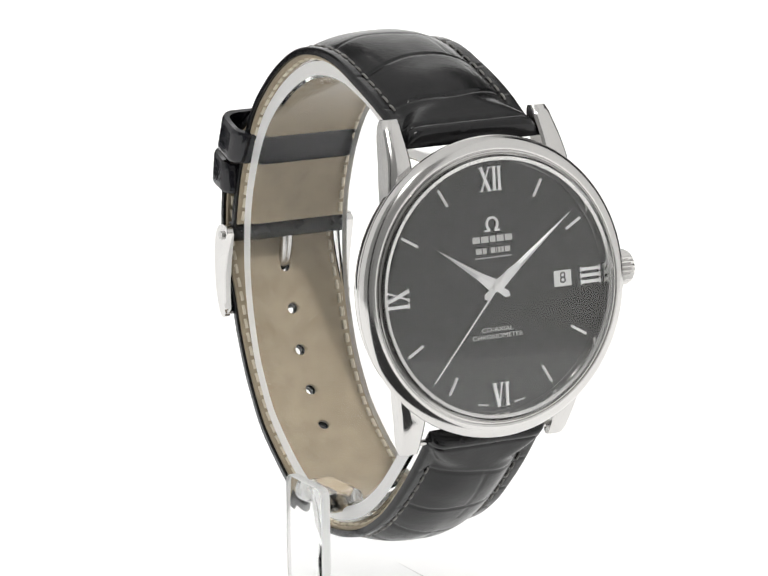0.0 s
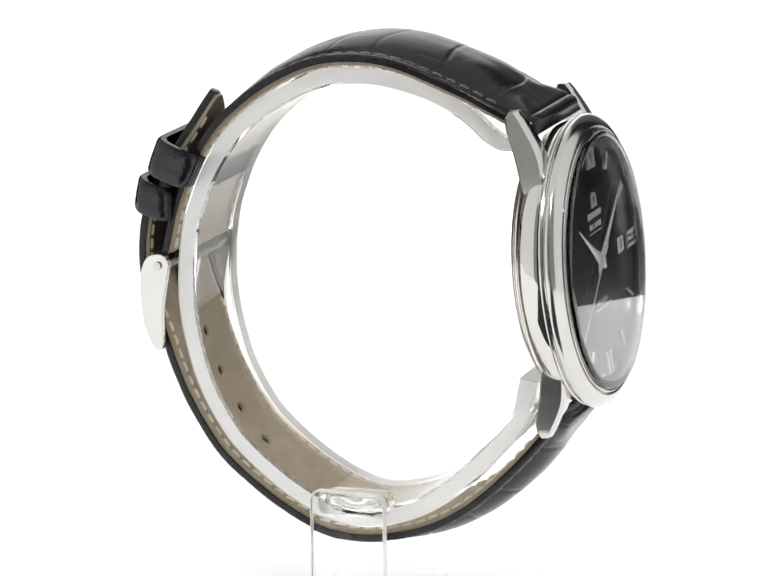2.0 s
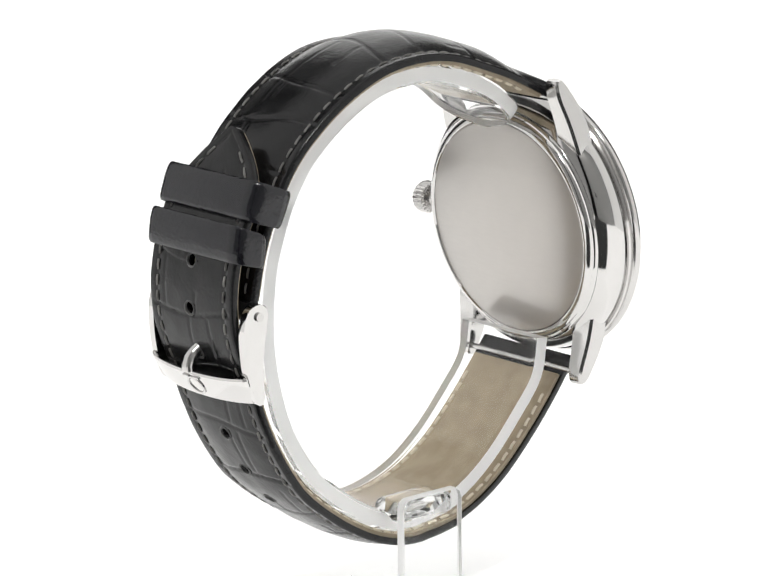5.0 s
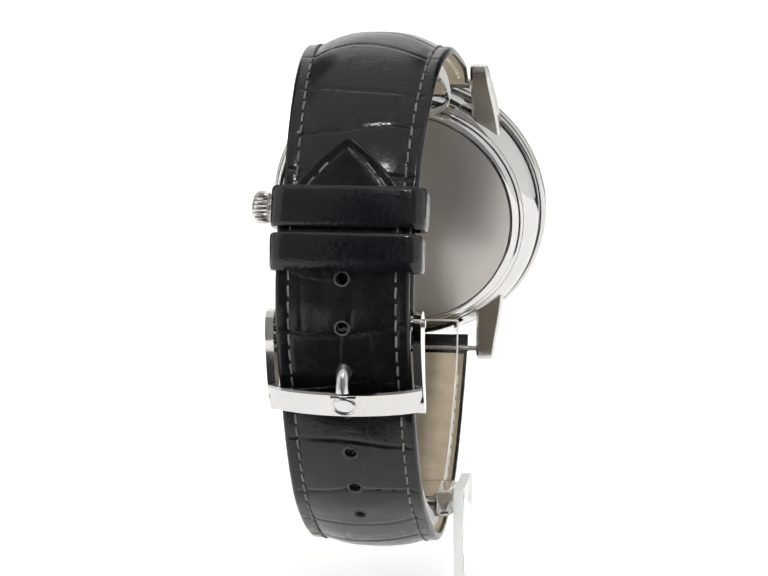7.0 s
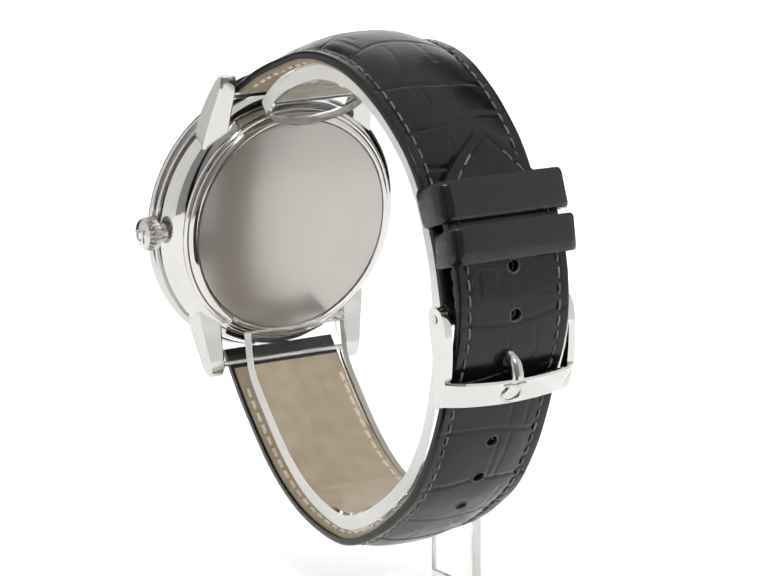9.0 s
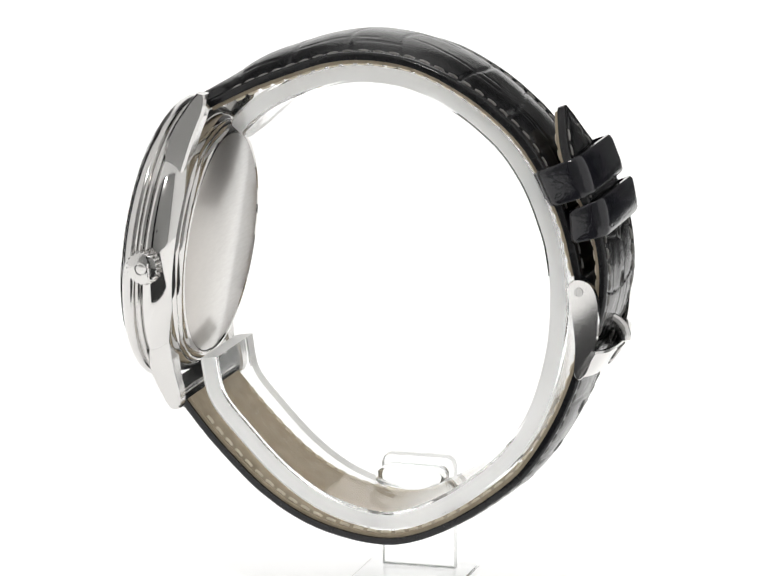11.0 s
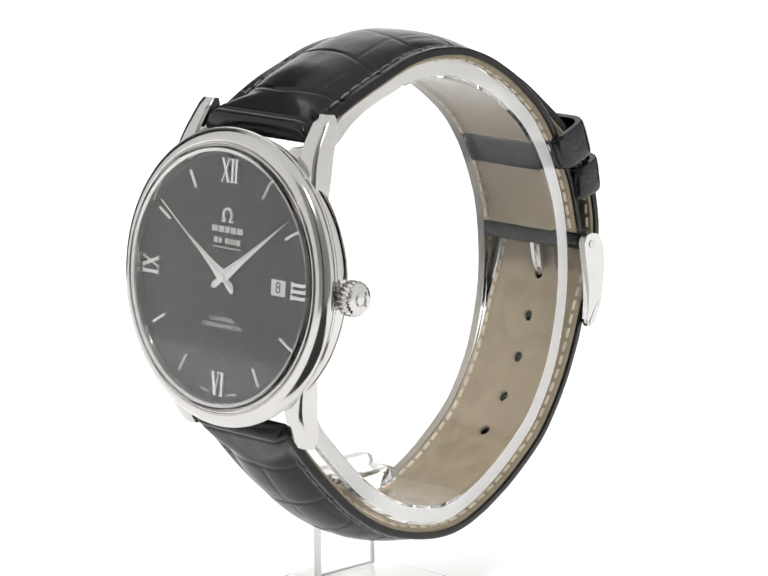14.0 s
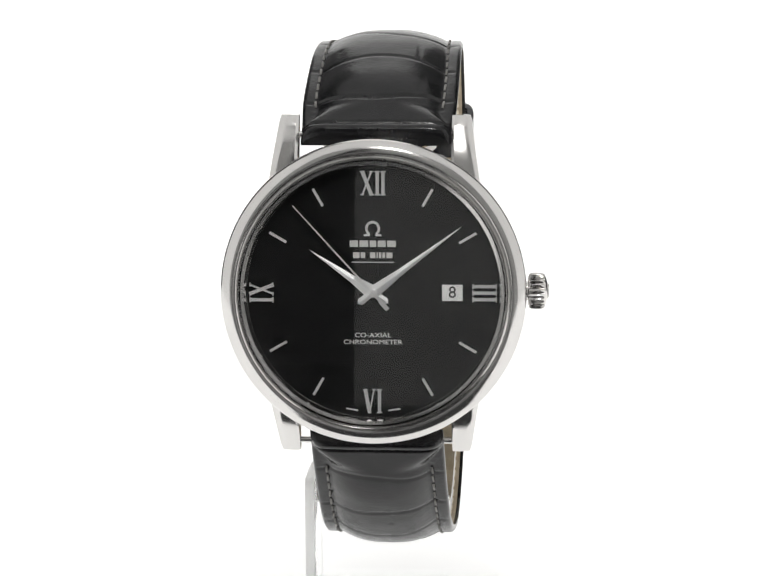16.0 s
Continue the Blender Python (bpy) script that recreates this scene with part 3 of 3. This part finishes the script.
# ---- the strap ----
UPPER = Path(low([(-25.2, 109.75), (-22.3, 111.3), (-18.1, 113.4), (-14.8, 114.9), (-8.1, 117.4), (-4.8, 118.3), (-1.5, 118.7), (1.8, 118.6),
                  (5.2, 118.1), (8.5, 117.0), (11.9, 115.3), (15.2, 113.2), (18.6, 110.4), (20.6, 108.4), (22.2, 106.3), (23.7, 103.8),
                  (25.1, 101.0), (26.4, 98.0), (27.3, 95.0), (28.0, 92.0), (28.6, 89.4)]))
LOWER = Path(low([(-28.8, 72.8), (-27.6, 71.4), (-25.8, 68.9), (-21.4, 63.8), (-15.0, 57.8), (-8.0, 53.9), (0.0, 52.2), (5.8, 52.9), (12.6, 56.2),
                  (19.4, 61.3), (22.7, 65.3), (25.7, 70.4), (27.7, 75.2), (29.0, 79.2), (30.6, 83.0), (31.6, 86.5), (31.9, 90.0), (31.6, 93.5),
                  (30.8, 97.0), (29.4, 100.5), (27.4, 104.0), (25.6, 107.5), (24.0, 112.0)]), flip=-1.0)


def strap_width(s, length, pointed):
    w = 20.0 + 0.7 * smooth(2, 9, s) - 2.8 * smooth(10, 62, s)
    if pointed:
        left = max(0.0, length - s)
        w = min(w, 1.2 + 16.6 * (1 - (1 - min(1.0, left / 11.0)) ** 1.55) ** 0.9)
    return w


def crease(s, x, seed):
    """Depth of the grooves between the large scales of the leather."""
    rng = random.Random(seed)
    d = 0.0
    at = 7.5
    while at < 110:
        amp, lean, ph = rng.uniform(0.3, 0.9), rng.uniform(-0.07, 0.07), rng.uniform(0, 6)
        depth = rng.uniform(0.6, 1.0)
        q = s - at - lean * x - amp * math.sin(x * 0.33 + ph)
        d = max(d, depth * math.exp(-(q / 0.22) ** 2))
        gap = rng.uniform(6.5, 9.5)
        for k in range(2):
            xs, part_way, slant = rng.uniform(-6.0, 6.0), rng.uniform(0.3, 1.0), rng.uniform(-0.12, 0.12)
            r = x - xs - slant * (s - at)
            if at < s < at + gap * part_way:
                d = max(d, 0.55 * math.exp(-(r / 0.18) ** 2))
        at += gap
    return d


def swell(s, x, length, pointed):
    w = strap_width(s, length, pointed)
    full = (1.4 + 1.1 * smooth(2, 13, s)) * (1 - smooth(0, 36, s)) + (1.38 - 0.8 * smooth(25, 60, s)) * smooth(0, 30, s)
    if pointed:
        full *= 1 - 0.75 * smooth(length - 46, length - 34, s)
    rim = 0.1 + 2.1 * smooth(1.6, 6.0, s)
    inside = max(0.0, w / 2 - rim - abs(x)) / max(1.0, w / 2 - rim)
    return full * (1 - (1 - inside) ** (2.6 + 9.0 * (1 - smooth(1.6, 6.5, s)))) * smooth(3.0, 8.0, w)


def strap_half(name, path, pointed, seed, label, hole_spots):
    length, across = path.length, 64
    n = int(length / 0.27)
    edge = 1.55
    outer, inner = [], []
    bm = bmesh.new()
    for i in range(n + 1):
        s = length * i / n
        w = strap_width(s, length, pointed)
        o, u = [], []
        for k in range(across + 1):
            x = (k / across - 0.5) * w
            rim = min(1.0, (w / 2 - abs(x)) / 0.45)
            roll = math.sqrt(max(0.0, 1 - (1 - rim) ** 2)) * 0.35 - 0.35
            end = math.sqrt(max(0.0, 1 - (1 - min(1.0, s / 0.9)) ** 2)) if not pointed or s < 5 else 1.0
            top = edge + roll + swell(s, x, length, pointed) * end - 0.20 * crease(s, x, seed) * smooth(0, 1.2, w / 2 - abs(x))
            top -= 0.22 * math.exp(-((s - 1.9) / 0.2) ** 2)       # fold line behind the spring bar
            if s > 6.0:
                top -= 0.13 * math.exp(-((w / 2 - 1.75 - abs(x)) / 0.22) ** 2)
            top += 0.05 * noise.noise(Vector((x * 0.35, s * 0.3, seed)))
            if s < 0.9:
                top = 0.5 + (top - 0.5) * (0.35 + 0.65 * end)
            o.append(bm.verts.new(path.place(x, s, top)))
            u.append(bm.verts.new(path.place(x, s, 0.5)))
        outer.append(o)
        inner.append(u)
    for i in range(n):
        for k in range(across):
            bm.faces.new((outer[i][k], outer[i][k + 1], outer[i + 1][k + 1], outer[i + 1][k]))
            bm.faces.new((inner[i][k], inner[i + 1][k], inner[i + 1][k + 1], inner[i][k + 1]))
        bm.faces.new((outer[i][0], outer[i + 1][0], inner[i + 1][0], inner[i][0]))
        bm.faces.new((outer[i][across], inner[i][across], inner[i + 1][across], outer[i + 1][across]))
    for k in range(across):
        bm.faces.new((outer[0][k], inner[0][k], inner[0][k + 1], outer[0][k + 1]))
        bm.faces.new((outer[n][k], outer[n][k + 1], inner[n][k + 1], inner[n][k]))
    strap = part(name, bm, LEATHER, watch, label, 50)
    # lining, a little narrower, with a black turned end near the lugs
    bm = bmesh.new()
    rows = []
    for i in range(n + 1):
        s = 3.4 + (length - 3.4 - (0.5 if pointed else 1.0)) * i / n
        half = strap_width(s, length, pointed) / 2 - 0.45
        rows.append([[bm.verts.new(path.place(half * (k / 12 - 1), s, h)) for k in range(25)] for h in (0.0, 0.495)])
    for a, b in zip(rows, rows[1:]):
        for k in range(24):
            bm.faces.new((a[0][k], b[0][k], b[0][k + 1], a[0][k + 1]))
            bm.faces.new((a[1][k], a[1][k + 1], b[1][k + 1], b[1][k]))
        for k in (0, 24):
            bm.faces.new((a[0][k], a[1][k], b[1][k], b[0][k]))
    for r in (rows[0], rows[-1]):
        for k in range(24):
            bm.faces.new((r[0][k], r[0][k + 1], r[1][k + 1], r[1][k]))
    lining = part("lining", bm, LINING, strap, "beige leather lining", 50)
    # punched holes go through both layers
    if hole_spots:
        bm = bmesh.new()
        for s in hole_spots:
            p, d = path.place(0, s, 0), path.place(0, s, 1) - path.place(0, s, 0)
            tube(bm, [p - d * 3, p + d * 6], 0.84, 24)
        cutter = new("cutter", finish(bm, "cutter", DATE_BLACK))
        for ob in (strap, lining):
            mod = ob.modifiers.new("holes", "BOOLEAN")
            mod.operation, mod.object, mod.solver = "DIFFERENCE", cutter, "EXACT"
            bpy.context.view_layer.update()
            mesh = bpy.data.meshes.new_from_object(ob.evaluated_get(bpy.context.evaluated_depsgraph_get()))
            ob.modifiers.clear()
            mesh.name = ob.name
            mesh.materials.clear()
            mesh.materials.append(LEATHER if ob is strap else LINING)
            for p in mesh.polygons:
                p.material_index = 0
            ob.data = mesh
        bpy.data.objects.remove(cutter)
        for s in hole_spots:
            bm = bmesh.new()
            m = path.place(0, s, 1.62 + swell(s, 0, length, pointed) - 0.05)
            p = path.normal(s)
            tilt = Vector((0, p.x, p.y)).to_track_quat("Z", "Y").to_matrix().to_4x4()
            lathe(bm, [(0.83, -0.25), (0.83, 0.0), (0.93, 0.07), (1.06, 0.02), (1.12, -0.12)], Matrix.Translation(m) @ tilt, 24)
            part("hole_rim", bm, HOLE_EDGE, strap, "raised rim of a punched hole")
    # stitches along both edges, dark outside and pale inside
    for tone, name, pitch in ((THREAD_DARK, "outer_stitching", 2.05), (THREAD_PALE, "inner_stitching", 2.05)):
        bm = bmesh.new()
        s = 7.0
        while s < length - (2.6 if pointed else 3.0):
            for side in (-1, 1):
                pts = []
                for k in range(5):
                    q = s + 1.35 * k / 4
                    x = side * max(0.15, strap_width(q, length, pointed) / 2 - (1.75 if tone is THREAD_DARK else 1.15))
                    sag = 0.10 * math.sin(math.pi * k / 4)
                    if tone is THREAD_DARK:
                        lift = edge + swell(q, x, length, pointed) - 0.06 + sag
                    else:
                        lift = -0.03 - sag
                    pts.append(path.place(x + 0.07 * side * (k / 4 - 0.5), q, lift))
                tube(bm, pts, 0.16 if tone is THREAD_DARK else 0.24, 6)
            s += pitch
        part(name, bm, tone, strap, "row of dark thread stitches" if tone is THREAD_DARK else "row of pale thread stitches")
    return strap


holes = [LOWER.nearest(y, z - LIFT) for y, z in ((18.6, 61.2), (22.4, 65.7), (25.8, 71.1), (27.9, 77.0), (30.9, 82.9), (31.9, 88.9), (31.2, 95.0))]
upper_strap = strap_half("upper_strap", UPPER, False, 5, "black crocodile-grain leather strap half that carries the buckle", [])
lower_strap = strap_half("lower_strap", LOWER, True, 11, "black crocodile-grain leather strap half with punched holes and pointed tip", holes)


def keeper(points, half, shift, label):
    """A leather loop round the strap: a flat band on a rounded four-cornered ring."""
    (ot, ob_, it, ib) = [Vector(p) for p in low(points)]     # outer top and bottom, inner top and bottom
    bm = bmesh.new()
    across = []
    corner = 2.2
    for x, f in [(-half, 0.30), (-half, 0.70)] + [(-half + corner * (1 - math.cos(a)), 0.70 + 0.30 * math.sin(a)) for a in (math.pi / 2 * i / 5 for i in range(1, 6))] \
            + [(half - corner * (1 - math.sin(a)), 0.70 + 0.30 * math.cos(a)) for a in (math.pi / 2 * i / 5 for i in range(0, 6))] + [(half, 0.30)] \
            + [(half - corner * (1 - math.cos(a)), 0.30 - 0.30 * math.sin(a)) for a in (math.pi / 2 * i / 5 for i in range(1, 6))] \
            + [(-half + corner * (1 - math.sin(a)), 0.30 - 0.30 * math.cos(a)) for a in (math.pi / 2 * i / 5 for i in range(0, 6))]:
        across.append((x, f))
    count = len(across)
    loops = []
    for t in (0.0, 0.04, 0.12, 0.35, 0.65, 0.88, 0.96, 1.0):
        o, u = ot.lerp(ob_, t), it.lerp(ib, t)
        tuck = 0.22 * (1 - min(1.0, min(t, 1 - t) / 0.12)) ** 2
        ring = []
        for x, f in across:
            bulge = 0.22 * math.sin(math.pi * t) * (1 if f > 0.9 else 0)
            y, z = u.lerp(o, f)
            away = (o - u).normalized()
            wide = 1 - tuck / half
            wob = 0.10 * noise.noise(Vector((x * 0.5, t * 3, half)))
            ring.append(bm.verts.new((x * wide + shift, y + away.x * (bulge + wob - tuck * (2 * f - 1)), z + away.y * (bulge + wob - tuck * (2 * f - 1)))))
        loops.append(ring)
    thick = 0.9
    hull = []
    for t in (0.0, 1.0):
        o, u = ot.lerp(ob_, t), it.lerp(ib, t)
        away = (o - u).normalized()
        span = (o - u).length
        ring = []
        for x, f in across:
            g = (f - 0.5) * (1 - 2 * thick / span) + 0.5
            y, z = u.lerp(o, g)
            ring.append(bm.verts.new((x * (1 - thick / half) + shift, y, z)))
        hull.append(ring)
    chain = loops + [hull[1], hull[0], loops[0]]
    for a, b in zip(chain, chain[1:]):
        for k in range(count):
            bm.faces.new((a[k], a[(k + 1) % count], b[(k + 1) % count], b[k]))
    return part("keeper", bm, LEATHER_SHINY, watch, label, 40)


keeper([(29.7, 107.2), (31.6, 102.0), (23.1, 104.5), (25.2, 99.8)], 10.4, -0.4, "loose glazed black leather keeper loop")
keeper([(32.8, 101.5), (33.7, 96.5), (27.7, 99.3), (28.0, 94.9)], 10.2, -0.4, "fixed glazed black leather keeper loop")


def raised(points):
    """The outline lifted to its place, with its corners cut round."""
    line = [Vector((y, z + 0.5)) for y, z in low(points)]
    for _ in range(2):
        line = [q for a, b in zip(line, line[1:] + line[:1]) for q in (a * 0.75 + b * 0.25, a * 0.25 + b * 0.75)]
    return [(p.x, p.y) for p in line]


def buckle():
    outline = raised([(32.0, 88.6), (31.3, 89.5), (30.0, 89.9), (28.8, 89.7), (28.2, 88.9), (28.5, 87.0), (29.0, 84.5), (29.4, 81.5),
                   (29.4, 79.0), (29.1, 76.1), (30.4, 75.8), (31.6, 78.4), (32.3, 81.0), (32.6, 84.4), (32.5, 87.0)])
    swap = Matrix(((0, 0, 1, 0), (1, 0, 0, 0), (0, 1, 0, 0), (0, 0, 0, 1)))
    bm = bmesh.new()
    for lo, hi in ((-10.4, -9.3), (9.3, 10.4)):
        prism(bm, outline, lo, hi, swap)
    for v in bm.verts:
        v.co.x += 0.02 * (v.co.z - 83.5 + LIFT)       # slight shear, added to steer what each side plate reflects
    bmesh.ops.bevel(bm, geom=list(bm.edges), offset=0.12, segments=1, affect="EDGES", profile=0.5)
    body = part("buckle", bm, POLISHED, watch, "polished steel pin buckle", 30)
    # front bar, gently bowed outwards and downwards
    bm = bmesh.new()
    rings = []
    for i in range(41):
        x = -10.35 + 20.7 * i / 40
        bow = 1 - (x / 10.35) ** 2
        loop = [(30.3, 76.3), (30.4, 75.95), (30.75, 75.9), (31.9, 77.55), (33.0, 79.3), (32.95, 79.65), (32.5, 79.7), (31.4, 78.2)]
        rings.append([bm.verts.new((x, y + 0.75 * bow - 0.75 * abs(x / 10.35) ** 8, z + 0.9 - LIFT - 0.6 * bow)) for y, z in loop])
    for a, b in zip(rings, rings[1:]):
        for k in range(8):
            bm.faces.new((a[k], a[(k + 1) % 8], b[(k + 1) % 8], b[k]))
    bm.faces.new(rings[0][::-1])
    bm.faces.new(rings[-1])
    part("front_bar", bm, POLISHED, body, "", 30)
    bm = bmesh.new()
    tube(bm, [Vector((x, 29.9, 88.7 - LIFT)) for x in (-10.62, -10.5, 0, 10.5, 10.62)], 0.62, 16)
    part("pin", bm, SATIN, body)
    bm = bmesh.new()
    tube(bm, [Vector((0, y, z + 0.5 - LIFT)) for y, z in ((29.9, 88.9), (30.2, 86.4), (30.7, 84.0), (31.6, 82.7), (32.9, 82.0), (33.6, 81.3), (33.9, 80.4), (33.9, 79.6))], 0.95, 14)
    part("tang", bm, SATIN, body, "rounded steel tang through a strap hole")
    bm = bmesh.new()
    face = Matrix.Translation((0, 32.66, 77.85 - LIFT)) @ Vector((0, 0.83, -0.56)).to_track_quat("Z", "Y").to_matrix().to_4x4()
    lathe(bm, [(1.3, -0.5), (1.3, 0.1), (1.48, 0.2), (1.66, 0.1), (1.66, -0.5)], face, 48, closed=True)
    for side in (-1, 1):
        bar(bm, (side * 0.5, 1.62), (side * 1.7, 1.62), 0.3, -0.5, 0.12, face)
    part("emblem", bm, SATIN, body, "raised ring emblem")
    # folded leather that holds the pin
    bm = bmesh.new()
    rings = []
    for i in range(9):
        x = -8.8 + 17.6 * i / 8
        rings.append([bm.verts.new((x, 29.9 + 1.45 * math.cos(a) * 0.92, 89.1 - LIFT + 1.5 * math.sin(a))) for a in (2 * math.pi * k / 20 for k in range(20))])
    for a, b in zip(rings, rings[1:]):
        for k in range(20):
            bm.faces.new((a[k], a[(k + 1) % 20], b[(k + 1) % 20], b[k]))
    bm.faces.new(rings[0][::-1])
    bm.faces.new(rings[-1])
    part("pin_fold", bm, LEATHER, upper_strap, "black leather fold round the buckle pin")


buckle()


def motions():
    """The platter, the stand and the watch turn together; the second hand runs on."""
    times = [i * 0.5 for i in range(33)]
    for thing in (watch, stand):
        walk(thing, [(t, turn_pose(t)) for t in times])
    walk(platter, [(t, pose(0, 0, 0, 0, 0, 28.907 + 20.3998 * t)) for t in times])

    def hand(angle):
        return mm_pose(CASE @ pose(0, 0, 0, 0, 0, -angle))

    walk(second_hand, [(t, hand(221.5 + 6.0 * t)) for t in times])


motions()
